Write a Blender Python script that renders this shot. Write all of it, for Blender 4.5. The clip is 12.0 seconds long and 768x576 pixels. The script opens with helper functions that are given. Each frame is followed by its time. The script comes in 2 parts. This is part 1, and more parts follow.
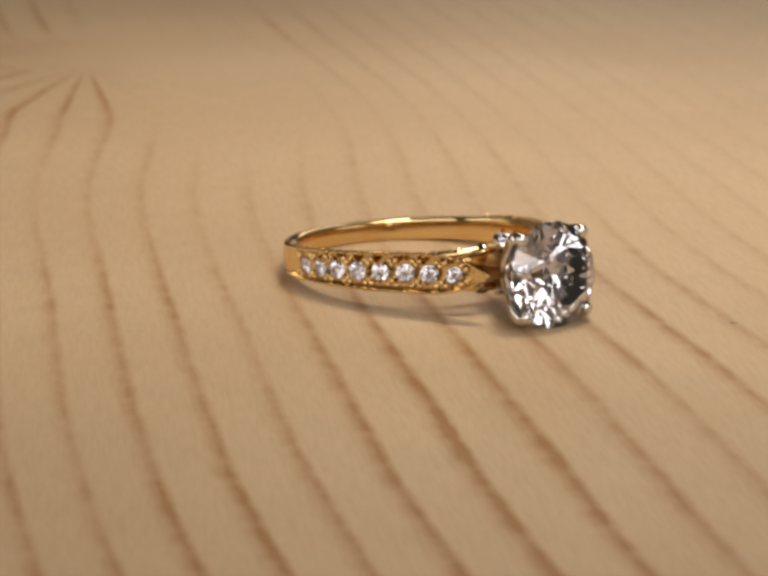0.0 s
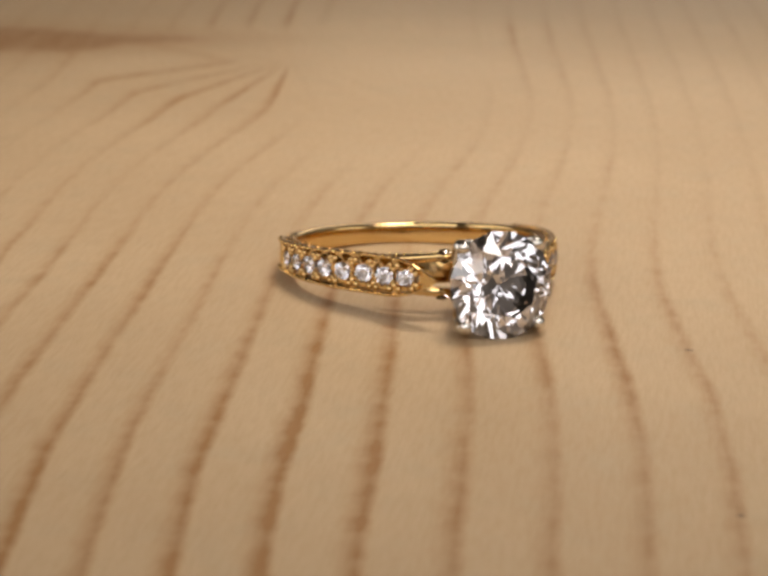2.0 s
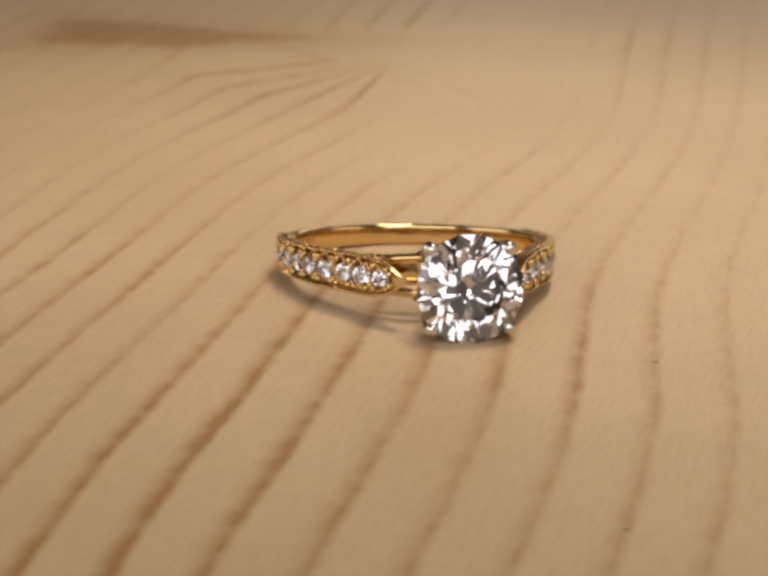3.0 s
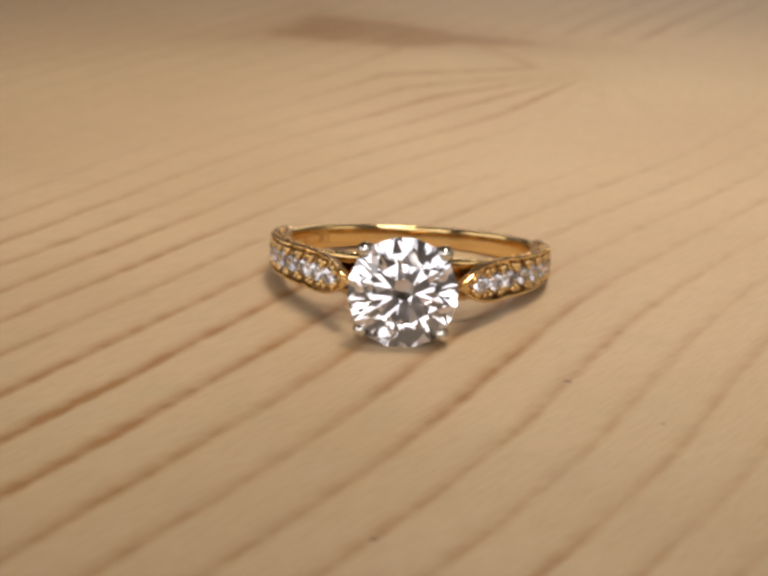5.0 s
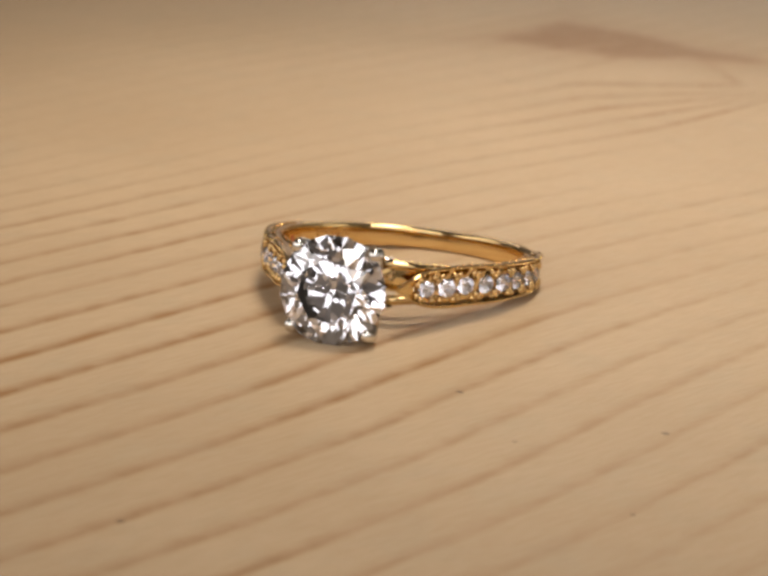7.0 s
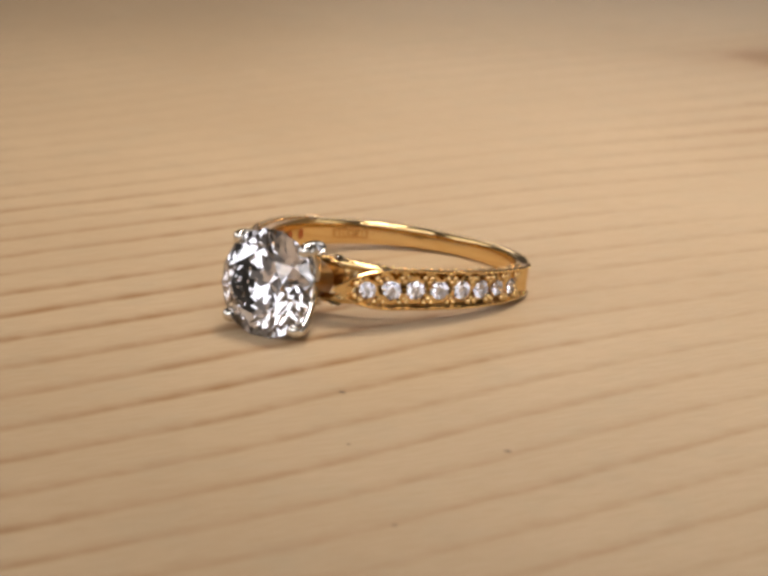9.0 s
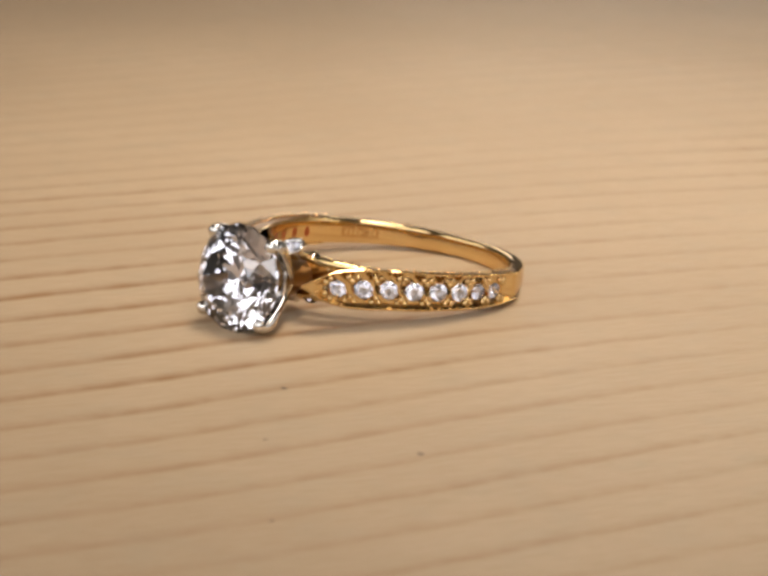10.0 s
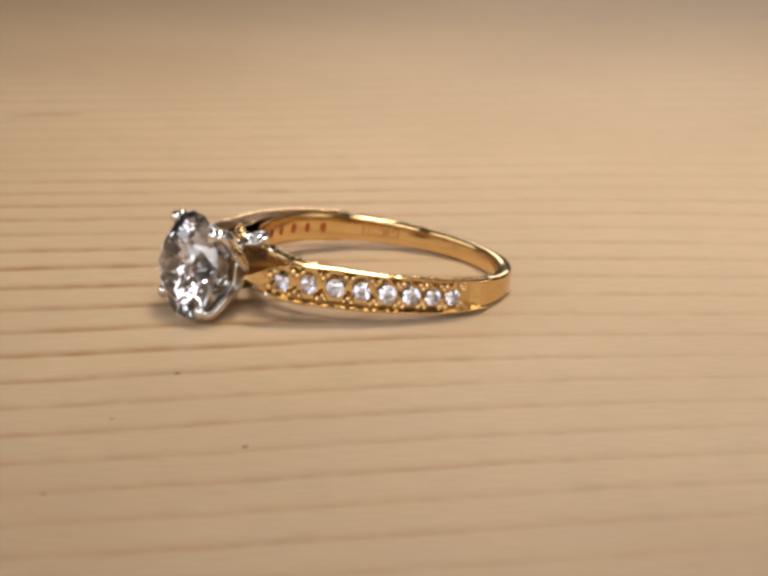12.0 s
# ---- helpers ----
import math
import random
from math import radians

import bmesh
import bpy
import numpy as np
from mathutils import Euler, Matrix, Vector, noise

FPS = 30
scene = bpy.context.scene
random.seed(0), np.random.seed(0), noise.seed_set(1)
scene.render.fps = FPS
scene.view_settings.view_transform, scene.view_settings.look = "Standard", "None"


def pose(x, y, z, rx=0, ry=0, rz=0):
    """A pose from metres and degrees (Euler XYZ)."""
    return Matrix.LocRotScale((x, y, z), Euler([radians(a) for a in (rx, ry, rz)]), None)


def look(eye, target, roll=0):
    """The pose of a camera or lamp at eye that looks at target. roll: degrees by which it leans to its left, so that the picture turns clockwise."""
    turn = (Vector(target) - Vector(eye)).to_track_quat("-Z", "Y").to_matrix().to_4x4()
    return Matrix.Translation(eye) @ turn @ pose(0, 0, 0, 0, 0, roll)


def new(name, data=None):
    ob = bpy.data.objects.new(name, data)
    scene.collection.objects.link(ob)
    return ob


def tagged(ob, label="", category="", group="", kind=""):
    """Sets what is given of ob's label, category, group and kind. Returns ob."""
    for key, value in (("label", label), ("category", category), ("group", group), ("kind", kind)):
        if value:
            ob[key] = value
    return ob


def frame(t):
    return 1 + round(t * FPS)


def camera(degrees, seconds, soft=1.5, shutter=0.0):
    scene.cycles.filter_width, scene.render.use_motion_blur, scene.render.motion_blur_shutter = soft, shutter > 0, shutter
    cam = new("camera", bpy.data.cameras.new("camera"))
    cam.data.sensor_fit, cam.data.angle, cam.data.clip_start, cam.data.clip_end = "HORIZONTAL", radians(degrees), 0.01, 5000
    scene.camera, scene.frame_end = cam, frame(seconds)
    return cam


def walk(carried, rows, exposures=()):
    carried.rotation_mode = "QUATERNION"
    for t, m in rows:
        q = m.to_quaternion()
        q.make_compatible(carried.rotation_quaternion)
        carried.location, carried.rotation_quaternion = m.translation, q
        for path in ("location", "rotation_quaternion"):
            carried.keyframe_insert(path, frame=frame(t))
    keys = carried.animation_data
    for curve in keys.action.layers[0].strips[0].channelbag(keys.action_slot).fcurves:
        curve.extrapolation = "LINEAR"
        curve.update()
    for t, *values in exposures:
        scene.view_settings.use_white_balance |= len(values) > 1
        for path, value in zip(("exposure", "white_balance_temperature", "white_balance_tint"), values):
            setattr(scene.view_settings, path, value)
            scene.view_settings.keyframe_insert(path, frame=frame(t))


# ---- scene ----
# ---- camera: it stands still, the board turns before it ----
EYE = Vector((0.0, -0.155, 0.04520))
AIM = Vector((math.sin(radians(0.205)) * math.cos(radians(16.678)),
              math.cos(radians(0.205)) * math.cos(radians(16.678)),
              -math.sin(radians(16.678))))
VIEW = look(EYE, EYE + AIM, 1.143)
cam = camera(19.34, 12.0, soft=3.3)
cam.data.dof.use_dof, cam.data.dof.focus_distance, cam.data.dof.aperture_fstop = True, 0.144, 88.0
walk(cam, [(0.0, VIEW), (12.0, VIEW)],
     exposures=[(0.0, 0.14, 6500, 10), (3.0, 0.16, 6470, 10), (7.0, 0.25, 6330, 10), (12.0, 0.37, 6020, 10)])
TURN = -7.793          # degrees a second
FRONT = 5.5            # the stone faces the camera at this time

# ---- world and lights ----
world = bpy.data.worlds.new("world")
scene.world = world
world.use_nodes = True
world.node_tree.nodes["Background"].inputs[0].default_value = (0.9, 0.75, 0.6, 1)
world.node_tree.nodes["Background"].inputs[1].default_value = 0.05


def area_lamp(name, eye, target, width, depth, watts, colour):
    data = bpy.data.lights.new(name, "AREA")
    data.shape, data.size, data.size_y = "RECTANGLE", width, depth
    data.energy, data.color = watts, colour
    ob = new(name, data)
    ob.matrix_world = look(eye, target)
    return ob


# unseen fill lights added to whiten the stone; the walls have no windows
area_lamp("front_fill", (-0.1, -1.40, 0.80), (0.0, 0, 0.1), 2.1, 1.1, 14.5, (1.0, 0.965, 0.93))
area_lamp("side_fill", (-1.42, -0.1, 0.66), (0, 0, 0.1), 1.6, 0.9, 6.8, (1.0, 0.94, 0.88))
area_lamp("side_fill", (1.42, -0.30, 0.66), (0, 0, 0.1), 1.1, 0.7, 2.4, (1.0, 0.94, 0.88))
# unseen low light added behind, for sheen on the wood and band
area_lamp("sheen_light", (0.22, 1.40, 0.36), (0, 0, 0), 0.5, 0.22, 0.75, (1.0, 0.88, 0.72))
# unseen light added overhead, for sparkle in the stones
area_lamp("overhead_fill", (0.35, -0.60, 1.50), (0, 0, 0), 0.45, 0.45, 4.0, (1.0, 0.95, 0.90))
# an unseen spot added over the board makes the pool of light
spot = bpy.data.lights.new("pool_spot", "SPOT")
spot.energy, spot.color, spot.shadow_soft_size = 2.15, (1.0, 0.865, 0.72), 0.045
spot.spot_size, spot.spot_blend = radians(45), 1.0
new("pool_spot", spot).matrix_world = look((0.046, 0.052, 0.27), (0.013, 0.026, 0))
MM = 0.001


# ---- materials ----
def material(name):
    m = bpy.data.materials.new(name)
    m.use_nodes = True
    return m, m.node_tree.nodes, m.node_tree.links, m.node_tree.nodes["Principled BSDF"]


def metal(name, colour, rough):
    m, n, l, p = material(name)
    p.inputs["Metallic"].default_value = 1.0
    p.inputs["Base Color"].default_value = (*colour, 1)
    p.inputs["Roughness"].default_value = rough
    co = n.new("ShaderNodeTexCoord")
    grain = n.new("ShaderNodeTexNoise")
    grain.inputs["Scale"].default_value = 1800
    grain.inputs["Detail"].default_value = 3
    l.new(co.outputs["Object"], grain.inputs["Vector"])
    bump = n.new("ShaderNodeBump")
    bump.inputs["Strength"].default_value = 0.06
    bump.inputs["Distance"].default_value = 0.00005
    l.new(grain.outputs["Fac"], bump.inputs["Height"])
    l.new(bump.outputs["Normal"], p.inputs["Normal"])
    spread = n.new("ShaderNodeMapRange")
    spread.inputs["To Min"].default_value = rough * 0.7
    spread.inputs["To Max"].default_value = rough * 1.5
    wear = n.new("ShaderNodeTexNoise")
    wear.inputs["Scale"].default_value = 350
    l.new(co.outputs["Object"], wear.inputs["Vector"])
    l.new(wear.outputs["Fac"], spread.inputs["Value"])
    l.new(spread.outputs["Result"], p.inputs["Roughness"])
    return m


GOLD = metal("yellow_gold", (0.79, 0.56, 0.255), 0.08)
# dark red copy of the gold, for the shade inside the drilled holes
HOLE_SHADE = metal("hole_shade", (0.50, 0.15, 0.06), 0.35)
# dark copy of the gold: shade and dark reflections of flank and cup
SHADE_GOLD = metal("shade_gold", (0.30, 0.165, 0.065), 0.30)
# darker copy of the gold: shades the scrolls and sets off the stamp
DIMMED_GOLD = metal("dimmed_gold", (0.62, 0.38, 0.15), 0.22)
WHITE_GOLD = metal("white_gold", (0.80, 0.77, 0.72), 0.10)


def gem(name, ior):
    m, n, l, p = material(name)
    n.remove(p)
    g = n.new("ShaderNodeBsdfGlass")
    g.inputs["Color"].default_value = (0.985, 0.98, 1, 1)
    g.inputs["Roughness"].default_value = 0.0
    g.inputs["IOR"].default_value = ior
    l.new(g.outputs[0], n["Material Output"].inputs["Surface"])
    return m


DIAMOND = gem("diamond", 2.42)
# growth lines: a level field over the board, in mm, one dark line at each whole number
GRAIN_TILT = 55.0
KNOT = ((-8.0, 93.5), (0.0, 109.0), (25.5, 88.5), (7.0, 86.5))          # mm
FIELD_BASE = (5.9423, 0.2334, 0.0183)
FIELD_REACH = 26.0
FAN, FAN_REACH = (27.0, 73.0, 0.0), 22.0          # the lines run together at the point of the knot
FIELD = (
    (-30, -40, 0.62), (-30, -10, 0.54), (-30, 20, -0.06), (-30, 50, 0.13),
    (-30, 80, 0.25), (0, -40, -0.29), (0, -10, 0.32), (0, 20, 0.51),
    (0, 50, 0.15), (0, 80, -0.09), (30, -40, -0.3), (30, -10, 0.22),
    (30, 20, -0.21), (30, 50, -0.44), (60, 20, 0.15), (60, 60, -0.1),
    (60, 95, -0.0), (-10, 110, 0.01), (30, 110, -0.02), (-45, 30, -0.1),
    (-45, 65, 0.29), (12, 66, -0.43), (18, 52, -0.2),
)


def wood():
    m, n, l, p = material("pine")

    def math_node(op, a, b=None, c=None, clamp=False):
        q = n.new("ShaderNodeMath")
        q.operation, q.use_clamp = op, clamp
        for i, v in enumerate((a, b, c)):
            if v is None:
                continue
            if isinstance(v, (int, float)):
                q.inputs[i].default_value = v
            else:
                l.new(v, q.inputs[i])
        return q.outputs[0]

    def noise_node(vec, scale, detail=2.0, rough=0.5):
        q = n.new("ShaderNodeTexNoise")
        q.inputs["Scale"].default_value = scale
        q.inputs["Detail"].default_value = detail
        q.inputs["Roughness"].default_value = rough
        l.new(vec, q.inputs["Vector"])
        return q.outputs["Fac"]

    def ramp(v, lo, hi, a=0.0, b=1.0, smooth=True):
        q = n.new("ShaderNodeMapRange")
        q.interpolation_type = "SMOOTHSTEP" if smooth else "LINEAR"
        for k, x in (("From Min", lo), ("From Max", hi), ("To Min", a), ("To Max", b)):
            q.inputs[k].default_value = x
        l.new(v, q.inputs["Value"])
        return q.outputs["Result"]

    def mix(f, a, b, blend="MIX"):
        q = n.new("ShaderNodeMix")
        q.data_type, q.blend_type = "RGBA", blend
        l.new(f, q.inputs["Factor"]) if not isinstance(f, (int, float)) else None
        if isinstance(f, (int, float)):
            q.inputs["Factor"].default_value = f
        for k, v in (("A", a), ("B", b)):
            if isinstance(v, tuple):
                q.inputs[k].default_value = (*v, 1)
            else:
                l.new(v, q.inputs[k])
        return q.outputs["Result"]

    def distance(vec, at):
        q = n.new("ShaderNodeVectorMath")
        q.operation = "DISTANCE"
        l.new(vec, q.inputs[0])
        q.inputs[1].default_value = at
        return q.outputs["Value"]

    def vector_node(op, vec, by):
        q = n.new("ShaderNodeVectorMath")
        q.operation = op
        l.new(vec, q.inputs[0])
        q.inputs[1].default_value = by
        return q.outputs["Value" if op == "DOT_PRODUCT" else "Vector"]

    co = n.new("ShaderNodeTexCoord")
    mm = n.new("ShaderNodeVectorMath")
    mm.operation = "MULTIPLY"
    mm.inputs[1].default_value = (1000, 1000, 0)
    l.new(co.outputs["Object"], mm.inputs[0])
    P = mm.outputs[0]
    sep = n.new("ShaderNodeSeparateXYZ")
    l.new(P, sep.inputs[0])
    x, y = sep.outputs[0], sep.outputs[1]
    sn, cs = math.sin(radians(GRAIN_TILT)), math.cos(radians(GRAIN_TILT))
    across = math_node("SUBTRACT", math_node("MULTIPLY", x, sn), math_node("MULTIPLY", y, cs))
    along = math_node("ADD", math_node("MULTIPLY", x, cs), math_node("MULTIPLY", y, sn))
    grain = n.new("ShaderNodeCombineXYZ")
    l.new(across, grain.inputs[0])
    l.new(math_node("MULTIPLY", along, 0.12), grain.inputs[1])
    G = grain.outputs[0]
    # near the point of the knot the lines draw together into a fan
    pull = math_node("POWER", math_node("MAXIMUM", math_node("DIVIDE", FAN_REACH, distance(P, FAN)), 1.0), 0.85)
    away = vector_node("SUBTRACT", P, FAN)
    spread = n.new("ShaderNodeVectorMath")
    spread.operation = "SCALE"
    l.new(away, spread.inputs[0])
    l.new(pull, spread.inputs["Scale"])
    Q = vector_node("ADD", spread.outputs[0], FAN)
    level = math_node("ADD", vector_node("DOT_PRODUCT", Q, (FIELD_BASE[1] * sn + FIELD_BASE[2] * cs, FIELD_BASE[2] * sn - FIELD_BASE[1] * cs, 0)), FIELD_BASE[0])
    for cx, cy, k in FIELD:
        d = math_node("DIVIDE", distance(Q, (cx, cy, 0)), FIELD_REACH)
        g = math_node("POWER", math.e, math_node("MULTIPLY", math_node("MULTIPLY", d, d), -1.0))
        level = math_node("MULTIPLY_ADD", g, k, level)
    # lines waver a little, and fray finely
    waver = math_node("MULTIPLY_ADD", noise_node(P, 0.10, 2.0), 0.14, -0.07)
    fray = math_node("MULTIPLY_ADD", noise_node(P, 1.0, 3.0, 0.6), 0.05, -0.025)
    level = math_node("ADD", math_node("ADD", level, waver), fray)
    f = math_node("FRACT", math_node("ADD", level, 0.5))       # a dark line at 0.5
    rise = ramp(f, 0.08, 0.5, 0.0, 1.0, False)
    rise = math_node("POWER", rise, 2.6)
    fall = ramp(f, 0.48, 0.66, 1.0, 0.0)
    late = math_node("MULTIPLY", rise, fall)
    # each line has its own strength, and it changes along the line
    row = n.new("ShaderNodeTexWhiteNoise")
    row.noise_dimensions = "1D"
    l.new(math_node("FLOOR", math_node("ADD", level, 0.5)), row.inputs["W"])
    strength = math_node("MULTIPLY_ADD", row.outputs["Value"], 0.45, 0.85)
    patchy = math_node("MULTIPLY", ramp(noise_node(P, 0.035, 2.0), 0.32, 0.62, 0.45, 1.2), ramp(noise_node(P, 0.45, 3.0), 0.3, 0.7, 0.65, 1.2))
    # a pale streak beside the knot, where the lines fade out
    streak = n.new("ShaderNodeMapping")
    streak.vector_type = "TEXTURE"
    streak.inputs["Location"].default_value = (39, 73, 0)
    streak.inputs["Rotation"].default_value = (0, 0, radians(60))
    streak.inputs["Scale"].default_value = (60, 11.5, 1)
    l.new(P, streak.inputs["Vector"])
    sd = n.new("ShaderNodeVectorMath")
    sd.operation = "LENGTH"
    l.new(streak.outputs[0], sd.inputs[0])
    quiet = ramp(sd.outputs["Value"], 0.75, 1.05, 0.10, 1.0)
    # the knot is a wedge of four straight sides
    edge = None
    for (ax, ay), (bx, by) in zip(KNOT, KNOT[1:] + KNOT[:1]):
        size = math.hypot(bx - ax, by - ay)
        nx, ny = (ay - by) / size, (bx - ax) / size
        side = math_node("MULTIPLY_ADD", x, nx, -(nx * ax + ny * ay))
        side = math_node("MULTIPLY_ADD", y, ny, side)
        edge = side if edge is None else math_node("MAXIMUM", edge, side)
    kdist = math_node("MULTIPLY_ADD", edge, 0.125, 1.0)
    kdist = math_node("MULTIPLY_ADD", noise_node(P, 0.16, 3.0), 0.45, math_node("ADD", kdist, -0.225))
    strength = math_node("MULTIPLY", strength, ramp(kdist, 1.0, 7.0, 2.6, 1.0))
    strength = math_node("MULTIPLY", strength, ramp(distance(P, (17, 66, 0)), 8.0, 27.0, 2.8, 1.0))
    # the lines are bold on one side of the board and faint on the other
    strength = math_node("MULTIPLY", strength, ramp(level, 8.0, 13.5, 0.9, 0.55))
    strength = math_node("MULTIPLY", strength, ramp(level, -4.0, 1.5, 0.35, 1.0))
    strength = math_node("MULTIPLY", strength, ramp(along, -42.0, -16.0, 1.35, 1.0))
    strength = math_node("MULTIPLY", strength, ramp(along, -30.0, 35.0, 1.0, 0.40))
    strength = math_node("MULTIPLY", strength, ramp(across, 18.0, 60.0, 1.0, 0.6))
    # the fan opens to one side of its point alone
    ux, uy = -0.88, -0.47
    ahead = math_node("ADD", vector_node("DOT_PRODUCT", P, (ux, uy, 0)), -(ux * FAN[0] + uy * FAN[1]))
    hush = math_node("MULTIPLY", ramp(distance(P, FAN), 17.0, 27.0, 1.0, 0.0), ramp(ahead, -2.0, 4.0, 0.92, 0.0))
    quiet = math_node("MULTIPLY", quiet, math_node("SUBTRACT", 1.0, hush))
    late = math_node("MULTIPLY", math_node("MULTIPLY", late, strength), math_node("MULTIPLY", patchy, quiet))
    # colours
    fine = noise_node(G, 3.2, 5.0, 0.7)
    tone = mix(ramp(noise_node(P, 0.035, 3.0), 0.3, 0.7), (0.472, 0.334, 0.194), (0.530, 0.384, 0.230))
    tone = mix(ramp(noise_node(P, 0.22, 4.0, 0.6), 0.45, 0.75, 0.0, 0.35), tone, (0.42, 0.335, 0.215))
    tone = mix(ramp(fine, 0.35, 0.7, 0.0, 0.28), tone, (0.40, 0.27, 0.15))
    col = mix(math_node("MULTIPLY", late, 0.90, clamp=True), tone, (0.30, 0.150, 0.050))
    # the knot: a brown wedge
    col = mix(math_node("MULTIPLY", ramp(kdist, 0.65, 1.1, 1.0, 0.0), ramp(noise_node(G, 0.5, 4.0, 0.65), 0.3, 0.7, 0.55, 1.0)), col, (0.26, 0.132, 0.050))
    col = mix(ramp(kdist, 0.9, 2.1, 0.35, 0.0), col, (0.33, 0.18, 0.08))
    # a few dust specks
    for sx, sy, sr in SPECKS:
        s = ramp(math_node("MULTIPLY_ADD", noise_node(P, 1.6, 2.0), 0.5, distance(P, (sx, sy, 0))), sr * 0.6 + 0.25, sr + 0.3, 0.7, 0.0)
        col = mix(s, col, (0.10, 0.06, 0.035))
    # a short dark streak of resin
    resin = n.new("ShaderNodeMapping")
    resin.vector_type = "TEXTURE"
    resin.inputs["Location"].default_value = (-58.2, 7.5, 0)
    resin.inputs["Rotation"].default_value = (0, 0, radians(62))
    resin.inputs["Scale"].default_value = (5.0, 0.7, 1)
    l.new(P, resin.inputs["Vector"])
    rl = n.new("ShaderNodeVectorMath")
    rl.operation = "LENGTH"
    l.new(resin.outputs[0], rl.inputs[0])
    col = mix(ramp(rl.outputs["Value"], 0.3, 1.0, 0.75, 0.0), col, (0.16, 0.08, 0.03))
    l.new(col, p.inputs["Base Color"])
    l.new(ramp(fine, 0.3, 0.8, 0.46, 0.62), p.inputs["Roughness"])
    bump = n.new("ShaderNodeBump")
    bump.inputs["Strength"].default_value = 0.25
    bump.inputs["Distance"].default_value = 0.0001
    h = math_node("MULTIPLY_ADD", late, -0.6, fine)
    l.new(h, bump.inputs["Height"])
    l.new(bump.outputs["Normal"], p.inputs["Normal"])
    return m


SPECKS = ((10.35, -24.2, 0.28), (23.1, -28.3, 0.25), (-3.15, -48.6, 0.22), (14.8, -31.9, 0.18), (22.5, -41.1, 0.16))
PINE = wood()


def plain(name, colour, rough=0.8):
    m, n, l, p = material(name)
    co = n.new("ShaderNodeTexCoord")
    no = n.new("ShaderNodeTexNoise")
    no.inputs["Scale"].default_value = 6
    no.inputs["Detail"].default_value = 6
    l.new(co.outputs["Object"], no.inputs["Vector"])
    mix = n.new("ShaderNodeMix")
    mix.data_type = "RGBA"
    mix.inputs["A"].default_value = (*[c * 0.85 for c in colour], 1)
    mix.inputs["B"].default_value = (*[c * 1.1 for c in colour], 1)
    l.new(no.outputs["Fac"], mix.inputs["Factor"])
    l.new(mix.outputs["Result"], p.inputs["Base Color"])
    p.inputs["Roughness"].default_value = rough
    return m


PLASTER = plain("plaster", (0.42, 0.38, 0.33))
# for the added wall and ceiling that the metal mirrors as dark
DARK_SURROUND = plain("dark_surround", (0.17, 0.14, 0.11))


# ---- mesh helpers ----
def finish(name, bm, mat, smooth=False):
    bmesh.ops.recalc_face_normals(bm, faces=bm.faces)
    me = bpy.data.meshes.new(name)
    bm.to_mesh(me)
    bm.free()
    me.materials.append(mat)
    if smooth:
        for f in me.polygons:
            f.use_smooth = True
    return me


def part(name, bm, mat, parent, label="", smooth=False):
    ob = new(name, finish(name, bm, mat, smooth))
    ob.parent = parent
    if label:
        tagged(ob, label)
    return ob


def box(bm, lo, hi):
    v = [bm.verts.new((x, y, z)) for x in (lo[0], hi[0]) for y in (lo[1], hi[1]) for z in (lo[2], hi[2])]
    for q in ((0, 1, 3, 2), (4, 6, 7, 5), (0, 4, 5, 1), (2, 3, 7, 6), (0, 2, 6, 4), (1, 5, 7, 3)):
        bm.faces.new([v[i] for i in q])
    return v


def loft(bm, rings, closed=False, caps=True):
    """Skin rows of points, each row a closed loop."""
    rows = [[bm.verts.new(p) for p in r] for r in rings]
    k = len(rows[0])
    pairs = list(zip(rows, rows[1:])) + ([(rows[-1], rows[0])] if closed else [])
    for a, b in pairs:
        for i in range(k):
            bm.faces.new((a[i], a[(i + 1) % k], b[(i + 1) % k], b[i]))
    if caps and not closed:
        bm.faces.new(rows[0])
        bm.faces.new(rows[-1][::-1])


def tube(bm, points, radii, sides=10, closed=False):
    """A round wire along points."""
    pts = [Vector(p) for p in points]
    rings = []
    up = Vector((0.13, 0.07, 1)).normalized()
    for i, p in enumerate(pts):
        if closed:
            d = pts[(i + 1) % len(pts)] - pts[i - 1]
        else:
            d = pts[min(i + 1, len(pts) - 1)] - pts[max(i - 1, 0)]
        d.normalize()
        a = d.cross(up).normalized()
        b = d.cross(a)
        r = radii[i] if isinstance(radii, (list, tuple)) else radii
        rings.append([p + r * (math.cos(q) * a + math.sin(q) * b)
                      for q in (2 * math.pi * j / sides for j in range(sides))])
    loft(bm, rings, closed)


def ball(bm, centre, radius, scale=(1, 1, 1), u=12, v=8):
    m = Matrix.Translation(centre) @ Matrix.Diagonal((*scale, 1))
    bmesh.ops.create_uvsphere(bm, u_segments=u, v_segments=v, radius=radius, matrix=m)


# ---- the room: unseen plain walls, added to close the place and tone reflections ----
def slab(name, lo, hi, mat, label):
    bm = bmesh.new()
    box(bm, lo, hi)
    ob = new(name, finish(name, bm, mat))
    return tagged(ob, label, "wall", kind="structure")


slab("table_top", (-0.6, -0.6, -0.048), (0.6, 0.6, -0.018), PLASTER, "plain table top under the wooden board")
slab("floor", (-1.6, -1.6, -0.85), (1.6, 1.6, -0.75), PLASTER, "plain floor of the room")
slab("wall_north", (-1.6, 1.5, -0.75), (1.6, 1.6, 1.6), DARK_SURROUND, "added unseen wall, dark for the metal's reflections")
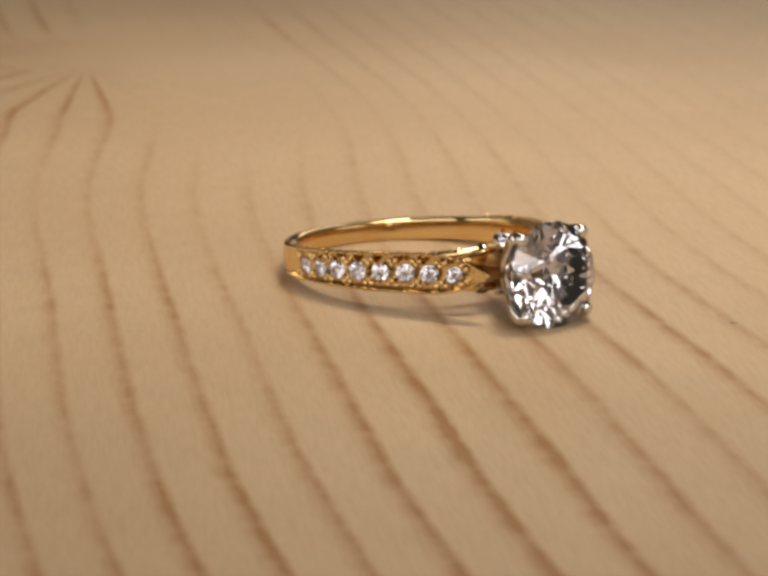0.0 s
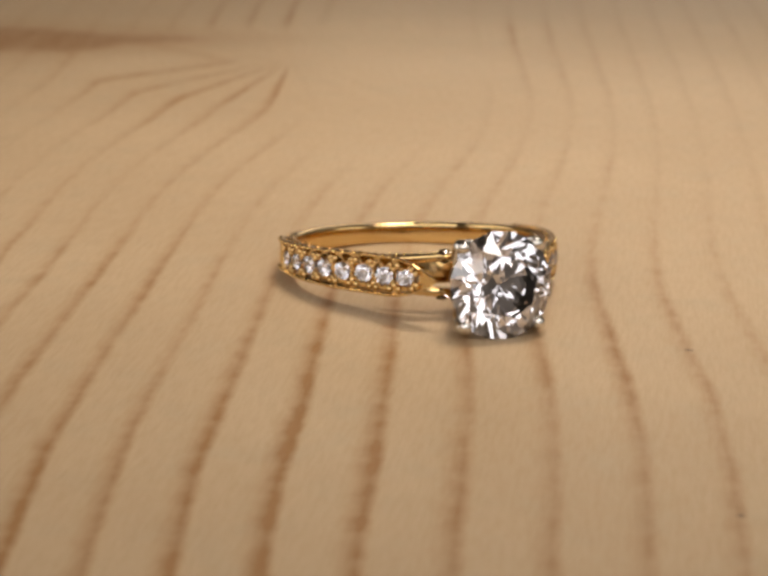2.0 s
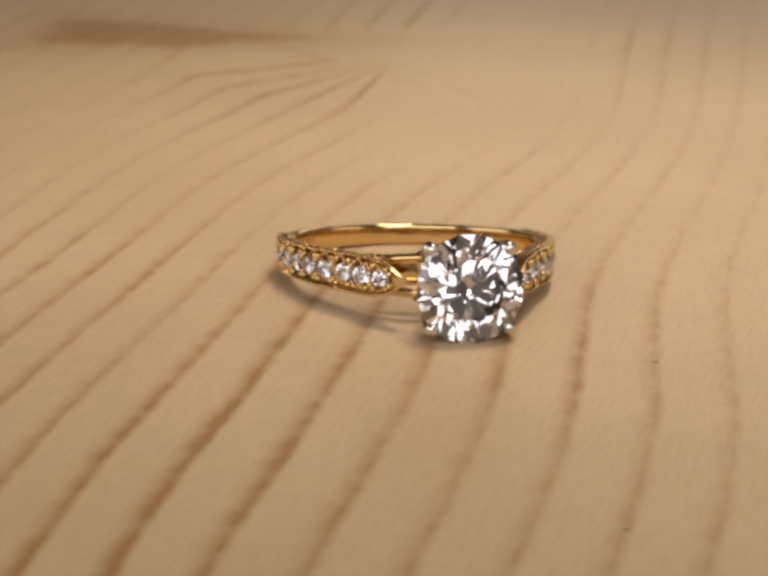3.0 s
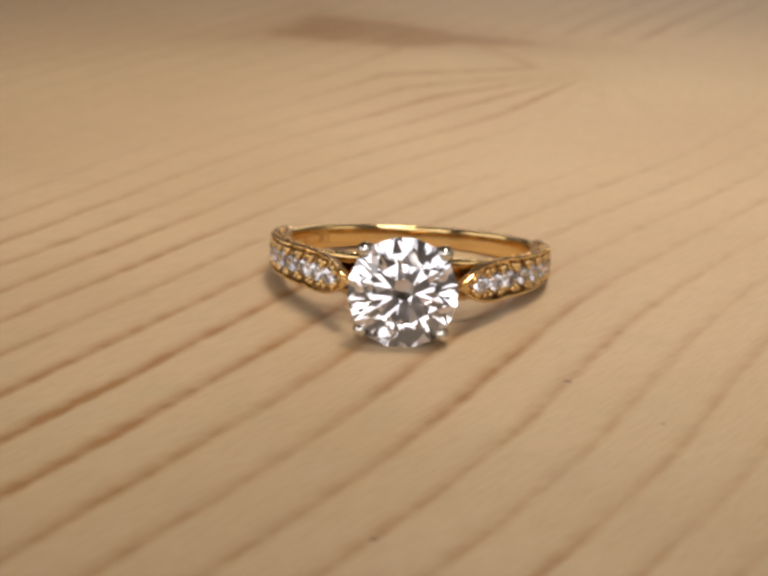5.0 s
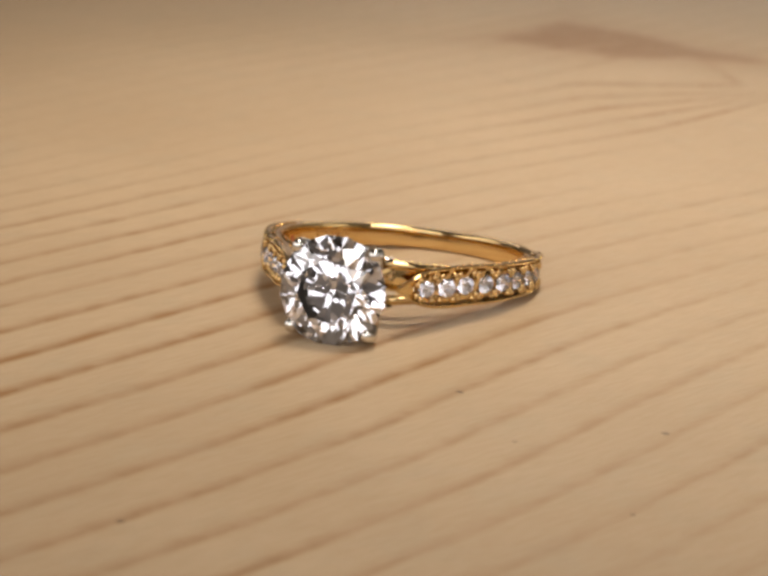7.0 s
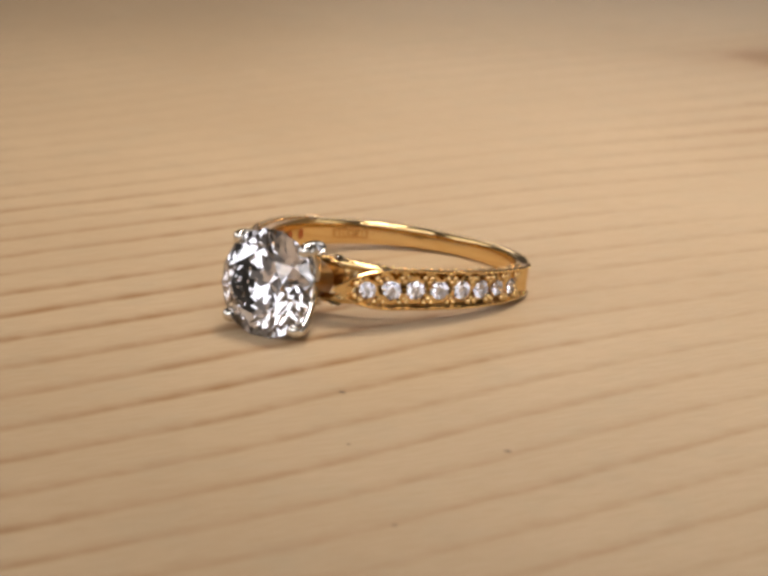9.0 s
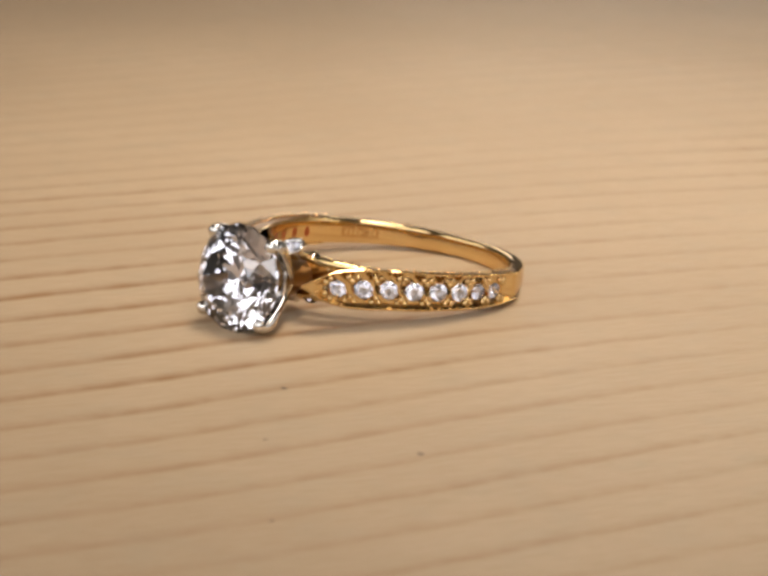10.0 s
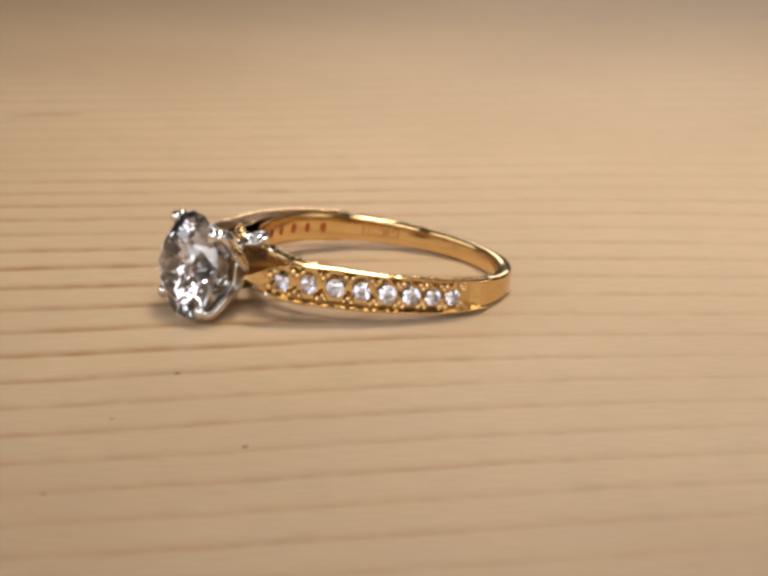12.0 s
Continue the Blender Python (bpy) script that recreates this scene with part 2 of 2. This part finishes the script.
slab("wall_south", (-1.6, -1.6, -0.75), (1.6, -1.5, 1.6), PLASTER, "plain beige wall of the room")
slab("wall_east", (1.5, -1.5, -0.75), (1.6, 1.5, 1.6), PLASTER, "plain beige wall of the room")
slab("wall_west", (-1.6, -1.5, -0.75), (-1.5, 1.5, 1.6), PLASTER, "plain beige wall of the room")
slab("ceiling", (-1.6, -1.6, 1.6), (1.6, 1.6, 1.7), DARK_SURROUND, "added unseen ceiling, dark for the metal's reflections")


# ---- the wooden board ----
def wooden_board():
    bm = bmesh.new()
    box(bm, (-0.17, -0.16, -0.018), (0.17, 0.17, 0.0))
    bmesh.ops.bevel(bm, geom=bm.edges[:], offset=0.0015, segments=2, affect="EDGES")
    ob = new("wooden_board", finish("wooden_board", bm, PINE))
    return tagged(ob, "pale pine board with brown growth lines and a knot", "board")


BOARD = wooden_board()

# ---- the ring: x across, y from the stone to the back of the band, z along the finger ----
RING_POSE = pose(2.22 * MM, -1.74 * MM, 1.76 * MM, -6.6, 1.49, -6.49)
R_IN = 8.55
GIRTH, LONG = 1.009, 0.959          # the band is a little wider than long
# the head stands forward and leans a little
HEAD_POSE = Matrix.Translation((0, -15.9 * MM, 0)) @ pose(0, 0, 0, -4.2, 0, 0) @ Matrix.Translation((0, 14.66 * MM, 0))


def brilliant(dia, sides=8):
    """A round brilliant, its girdle at z = 0, table up, in metres."""
    bm = bmesh.new()
    r = dia / 2
    V = lambda a, rad, z: bm.verts.new((rad * r * math.cos(a), rad * r * math.sin(a), z * r))
    s = 2 * math.pi / sides
    table = [V(s * i, 0.57, 0.335) for i in range(sides)]
    star = [V(s * (i + 0.5), 0.79, 0.20) for i in range(sides)]
    gt = [V(s * i / 2, 1.0, 0.02) for i in range(2 * sides)]
    gb = [V(s * i / 2, 1.0, -0.02) for i in range(2 * sides)]
    low = [V(s * (i + 0.5), 0.24, -0.665) for i in range(sides)]
    tip = V(0, 0, -0.86)
    bm.faces.new(table)
    for i in range(sides):
        j = (i + 1) % sides
        bm.faces.new((table[i], star[i], table[j]))
        bm.faces.new((table[i], star[i - 1], gt[2 * i], star[i]))
        bm.faces.new((star[i], gt[2 * i], gt[2 * i + 1]))
        bm.faces.new((star[i], gt[2 * i + 1], gt[2 * j]))
        for k in (2 * i, 2 * i + 1):
            k2 = (k + 1) % (2 * sides)
            bm.faces.new((gt[k], gb[k], gb[k2], gt[k2]))
        bm.faces.new((gb[2 * i], low[i], gb[2 * i + 1]))
        bm.faces.new((gb[2 * i + 1], low[i], gb[2 * j]))
        bm.faces.new((low[i - 1], tip, low[i], gb[2 * i]))
    return bm

def smooth_keys(a, keys):
    """A value between keys (angle, value), eased."""
    for (a0, v0), (a1, v1) in zip(keys, keys[1:]):
        if a <= a1:
            k = max(0.0, (a - a0) / (a1 - a0))
            return v0 + (v1 - v0) * k
    return keys[-1][1]


# shoulder: angle from the stone, outer radius and half width, mm
OUTER = ((14, 13.85), (16, 13.5), (20, 12.85), (24, 12.15), (31.5, 11.25), (40, 10.45), (50, 10.1), (62, 9.75), (72, 9.6), (104, 9.6))
WIDE = ((15.2, 0.08), (17, 0.36), (19.5, 0.76), (22, 1.06), (26, 1.29), (31, 1.38), (40, 1.38), (60, 1.30), (80, 1.22), (98, 1.12), (104, 1.06))

STONES = (17.5, 24.1, 31.6, 40.2, 49.9, 60.0, 69.8, 79.2, 88.4, 97.8)          # a stone at each but the ends


def at(side, theta, r, z):
    """A point of the ring in metres: angle from the stone, radius, height."""
    q = radians(theta)
    return Vector((side * GIRTH * r * math.sin(q), -GIRTH * r * math.cos(q) * LONG, z)) * MM


def shank(bm):
    rings = []
    n = 180
    for i in range(n):
        th = 360.0 * (i + 0.5) / n
        t = min(th, 360 - th)
        h = smooth_keys(t, ((0, 0.80), (20, 0.95), (60, 1.06), (100, 1.02), (125, 0.88), (180, 0.72)))
        ro = smooth_keys(t, ((0, 9.2), (24, 9.15), (29, 8.70), (105, 8.70), (109, 9.45), (125, 9.55), (180, 9.6)))
        prof = ((R_IN + 0.16, -h), (R_IN + 0.04, -h + 0.08), (R_IN, -h + 0.25), (R_IN, h - 0.25), (R_IN + 0.04, h - 0.08), (R_IN + 0.16, h),
                (ro - 0.20, h), (ro - 0.05, h - 0.06), (ro, h - 0.22), (ro + 0.03, 0), (ro, -h + 0.22), (ro - 0.05, -h + 0.06), (ro - 0.20, -h))
        rings.append([at(1, th, r, z) for r, z in prof])
    loft(bm, rings, closed=True)


def shoulder(bm, side):
    """A tapering arm with a sunk panel between two raised rims."""
    rings = []
    for i in range(61):
        th = 15.2 + 94.8 * (i / 60)
        w = smooth_keys(th, WIDE)
        ro = smooth_keys(th, OUTER)
        ri = max(8.60, ro - 1.15)
        rim = min(0.17, w * 0.4)
        deep = 0.70 * max(0.0, min(1.0, (th - 19.5) / 2, (106 - th) / 3)) - 0.09 * max(0.0, min(1.0, (21 - th) / 2))
        prof = ((ri, -w * 0.78), (ri, w * 0.78), (ro - 0.35, w * 0.97), (ro + 0.02, w), (ro + 0.10, w - rim * 0.3), (ro + 0.10, w - rim * 0.8),
                (ro - deep, w - rim * 1.3), (ro - deep, -w + rim * 1.3), (ro + 0.10, -w + rim * 0.8), (ro + 0.10, -w + rim * 0.3), (ro + 0.02, -w),
                (ro - 0.35, -w * 0.97))
        rings.append([at(side, th, r, z) for r, z in prof])
    loft(bm, rings)


def brilliant_at(parent, name, dia, m, mat, label):
    ob = part(name, brilliant(dia), mat, parent, label)
    ob.matrix_local = m
    return ob


def facing(side, theta, r, z=0.0):
    """A pose on the ring's outer face whose z points outwards."""
    q = radians(theta)
    out = Vector((side * math.sin(q), -math.cos(q), 0))
    m = out.to_track_quat("Z", "Y").to_matrix().to_4x4()
    m.translation = at(side, theta, r, z)
    return m


def claw(bm, sx, sz):
    """A petal-like claw: broad at the foot, a round bead at the tip."""
    k = math.sqrt(0.5)
    out = Vector((sx * k, 0, sz * k))
    tang = Vector((-sz * k, 0, sx * k))
    rings = []
    for r, y, wt, th in ((0.95, -9.9, 1.0, 0.36), (1.25, -10.4, 1.10, 0.42), (1.85, -11.0, 1.10, 0.46), (2.50, -11.7, 0.98, 0.46),
                         (3.16, -12.4, 0.78, 0.44), (3.66, -13.0, 0.57, 0.42), (3.90, -13.5, 0.43, 0.38), (3.92, -13.85, 0.38, 0.32),
                         (3.70, -14.05, 0.30, 0.22)):
        c = out * r + Vector((0, y, 0))
        rad = (out * 0.75 + Vector((0, 0.66, 0))).normalized()
        rings.append([(c + tang * wt * math.cos(q) + rad * th * math.sin(q)) * MM for q in (2 * math.pi * j / 14 for j in range(14))])
    loft(bm, rings)
    ball(bm, (out * 3.66 + Vector((0, -13.92, 0))) * MM, 0.44 * MM, (1, 0.9, 1))


def diamond_ring():
    ring = new("diamond_ring")
    ring.empty_display_size = 0.005
    tagged(ring, "yellow gold ring with a round diamond, lying on the wooden board", "ring")
    bm = bmesh.new()
    shank(bm)
    part("shank", bm, GOLD, ring, "polished yellow gold band", True)
    # the stone in its head
    st = part("stone", brilliant(7.2 * MM), DIAMOND, ring, "large round brilliant-cut diamond")
    st.matrix_local = HEAD_POSE @ Matrix.Translation((0, -13.78 * MM, 0)) @ pose(0, 0, 0, 90, 0, 0) @ pose(0, 0, 0, 0, 0, 11)
    for sx in (-1, 1):
        for sz in (-1, 1):
            bm = bmesh.new()
            claw(bm, sx, sz)
            part("claw", bm, WHITE_GOLD, ring, "white gold claw with a round tip", True).matrix_local = HEAD_POSE
    bm = bmesh.new()                      # the cup in which the claws meet, its shade put into the colour
    rings = []
    for r, y in ((0.75, -7.4), (1.25, -7.9), (1.45, -9.8), (1.65, -10.5), (1.85, -11.0), (1.6, -11.05), (1.3, -10.4), (0.5, -9.7)):
        rings.append([(r * math.cos(q) * MM, y * MM, r * math.sin(q) * MM) for q in (2 * math.pi * j / 24 for j in range(24))])
    loft(bm, rings)
    part("cup", bm, SHADE_GOLD, ring, "gold cup under the diamond, coloured dark for its shade", True).matrix_local = HEAD_POSE
    bm = bmesh.new()                      # rail that ties the claws
    tube(bm, [(2.0 * math.cos(q) * MM, -11.35 * MM, 2.0 * math.sin(q) * MM) for q in (2 * math.pi * j / 40 for j in range(40))], 0.17 * MM, 8, True)
    part("rail", bm, WHITE_GOLD, ring, "thin white gold rail", True).matrix_local = HEAD_POSE
    # a small round collet on either side of the head
    for sz in (-1, 1):
        c = Vector((0, -10.1, sz * 1.55))
        lean = pose(0, 0, 0, sz * 28, 0, 0).to_3x3()
        bm = bmesh.new()
        rings = []
        for r, z in ((0.5, -0.9), (0.80, -0.75), (1.02, -0.1), (1.10, 0.16), (1.06, 0.27), (0.92, 0.28), (0.80, 0.12), (0.66, -0.25), (0.2, -0.5)):
            rings.append([(c + lean @ Vector((r * math.cos(q), r * math.sin(q), sz * z)) * 0.85) * MM for q in (2 * math.pi * j / 20 for j in range(20))])
        loft(bm, rings)
        col = part("collet", bm, WHITE_GOLD, ring, "small white gold collet with a tiny diamond", True)
        m = Matrix.Translation((c + lean @ Vector((0, 0, sz * 0.10))) * MM) @ lean.to_4x4() @ pose(0, 0, 0, 0 if sz > 0 else 180, 0, 0)
        brilliant_at(col, "side_stone", 1.38 * MM, m, DIAMOND, "tiny round diamond")
    for side in (-1, 1):
        bm = bmesh.new()
        shoulder(bm, side)
        arm = part("shoulder", bm, GOLD, ring, "yellow gold shoulder set with a row of diamonds")
        # eight diamonds in a row, with grains of metal between them
        grains = bmesh.new()
        for i, (last, th) in enumerate(zip(STONES, STONES[1:])):
            w = smooth_keys(th, WIDE)
            ro = smooth_keys(th, OUTER)
            dia = 1.26 if 0 < i < 6 else 1.14
            if i < 8:
                m = facing(side, th, ro + 0.06) @ pose(0, 0, 0, 0, 0, random.uniform(0, 45))
                brilliant_at(arm, "pave_stone", dia * MM, m, DIAMOND, "small round diamond")
            middle = (last - th) / 2
            for dth, dz in ((middle, 0.56), (middle, -0.56), (middle + 1.35, 0.80), (middle + 1.35, -0.80), (middle - 1.35, 0.80), (middle - 1.35, -0.80)):
                if th + dth < 22 and abs(dz) > 0.6:
                    continue
                ww = smooth_keys(th + dth, WIDE) / 1.34
                ball(grains, at(side, th + dth + random.uniform(-0.3, 0.3), smooth_keys(th + dth, OUTER) + 0.02, dz * ww),
                     random.uniform(0.19, 0.25) * MM, u=8, v=6)
        tagged(part("grain_setting", grains, GOLD, arm, "raised gold grains that hold the diamonds", True), kind="stuff")
        # beaded edges
        for sz in (-1, 1):
            bm = bmesh.new()
            for i in range(104):
                th = 15.8 + 92.2 * i / 103
                w = smooth_keys(th, WIDE)
                ball(bm, at(side, th, smooth_keys(th, OUTER) + 0.10, sz * (w - 0.13)), 0.066 * MM, u=7, v=5)
            tagged(part("beaded_edge", bm, GOLD, arm, "fine beaded gold edge", True), kind="stuff")
            # flank with its dark reflections put into the colour, and engraved scrolls along it
            bm = bmesh.new()
            rings = []
            for i in range(46):
                th = 16 + 92 * i / 45
                ro, w = smooth_keys(th, OUTER), smooth_keys(th, WIDE)
                ri = max(8.60, ro - 1.15)
                rings.append([at(side, th, r, sz * z) for r, z in ((ri + 0.12, w * 0.82 - 0.1), (ri + 0.12, w * 0.82 + 0.03), (ro - 0.36, w * 0.97 + 0.02),
                                                                   (ro - 0.10, w * 0.99 + 0.015), (ro - 0.10, w * 0.9))])
            loft(bm, rings)
            part("flank", bm, SHADE_GOLD, arm, "gold flank behind the engraving, coloured dark for its shade")
            bm = bmesh.new()            # scrolls
            for i in range(25):
                th = 16.5 + 3.5 * i
                ro = smooth_keys(th, OUTER)
                w = smooth_keys(th, WIDE)
                zz = sz * (w * 0.97 + 0.01)
                pts = []
                for j in range(7):
                    u = j / 6
                    pts.append(at(side, th + 3.4 * u, ro - 0.30 - 0.26 * (math.sin(math.pi * u) if i % 2 else 1 - math.sin(math.pi * u)), zz * (0.98 - 0.02 * abs(u - 0.5))))
                tube(bm, pts, [0.03 * MM, 0.06 * MM, 0.08 * MM, 0.09 * MM, 0.08 * MM, 0.06 * MM, 0.03 * MM], 6)
                ball(bm, at(side, th + 1.7, ro - (0.28 if i % 2 else 0.58), zz * 0.97), 0.09 * MM, u=7, v=5)
            tagged(part("engraving", bm, DIMMED_GOLD, arm, "engraved scrolls on the gold flank", True), kind="stuff")
            # brace from the flank to the collet, with tiny grains
            bm = bmesh.new()
            pts = [at(side, 42, 9.4, sz * 0.85), at(side, 32, 9.9, sz * 0.95), at(side, 22, 10.35, sz * 1.05), at(side, 13, 10.6, sz * 1.20), at(side, 6, 10.6, sz * 1.30)]
            tube(bm, pts, [0.2 * MM, 0.3 * MM, 0.34 * MM, 0.34 * MM, 0.3 * MM], 8)
            brace = part("brace", bm, GOLD, ring, "gold brace beside the diamond head", True)
            bm = bmesh.new()
            for i in range(10):
                u = i / 9
                a0 = 34 - 26 * u
                for d in (-0.17, 0.17):
                    ball(bm, at(side, a0, 9.85 + 0.8 * u + d, sz * (1.16 + 0.32 * u)), 0.12 * MM, u=7, v=5)
            m = Matrix.Translation(at(side, 11, 10.6, sz * 1.52)) @ pose(0, 0, 0, (0 if sz > 0 else 180), side * 14, 0)
            brilliant_at(brace, "side_stone", 0.95 * MM, m, DIAMOND, "tiny round diamond")
            tagged(part("grain_setting", bm, GOLD, brace, "tiny raised gold grains", True), kind="stuff")
        # flat dark red discs inside the band, coloured as the shade in drilled holes
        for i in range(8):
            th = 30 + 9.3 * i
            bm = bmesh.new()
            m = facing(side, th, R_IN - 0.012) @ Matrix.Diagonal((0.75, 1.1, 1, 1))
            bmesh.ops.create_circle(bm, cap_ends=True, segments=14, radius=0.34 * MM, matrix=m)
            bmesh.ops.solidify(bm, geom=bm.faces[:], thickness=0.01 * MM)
            part("hole_disc", bm, HOLE_SHADE, ring, "dark disc for the shade in a drilled hole")
    # the maker's stamp inside the band: plain bars, it cannot be read
    bm = bmesh.new()
    rings = []
    for i in range(9):
        th = 116 + 19 * i / 8
        rings.append([at(-1, th, r, z) for r, z in ((R_IN + 0.02, -0.42), (R_IN - 0.018, -0.40), (R_IN - 0.018, 0.42), (R_IN + 0.02, 0.44))])
    loft(bm, rings)
    stamp = part("hallmark", bm, DIMMED_GOLD, ring, "rubbed stamp inside the band")
    for th0, th1 in ((117.2, 119.0), (119.8, 121.6), (122.2, 124.0), (124.6, 126.0), (130.0, 131.4), (132.0, 133.6)):
        bm = bmesh.new()
        rings = [[at(-1, th, r, z) for r, z in ((R_IN, -0.28), (R_IN - 0.05, -0.26), (R_IN - 0.05, 0.20), (R_IN, 0.22))]
                 for th in (th0, (th0 + th1) / 2, th1)]
        loft(bm, rings)
        part("stamp_bar", bm, GOLD, stamp)
    return ring


RING = diamond_ring()


# ---- what moves: board and ring turn together on the upright axis ----
def motions():
    rows_board, rows_ring = [], []
    for i in range(49):
        t = 0.25 * i
        spin = pose(0, 0, 0, 0, 0, TURN * (t - FRONT))
        rows_board.append((t, spin))
        rows_ring.append((t, spin @ RING_POSE))
    walk(BOARD, rows_board)
    walk(RING, rows_ring)


motions()
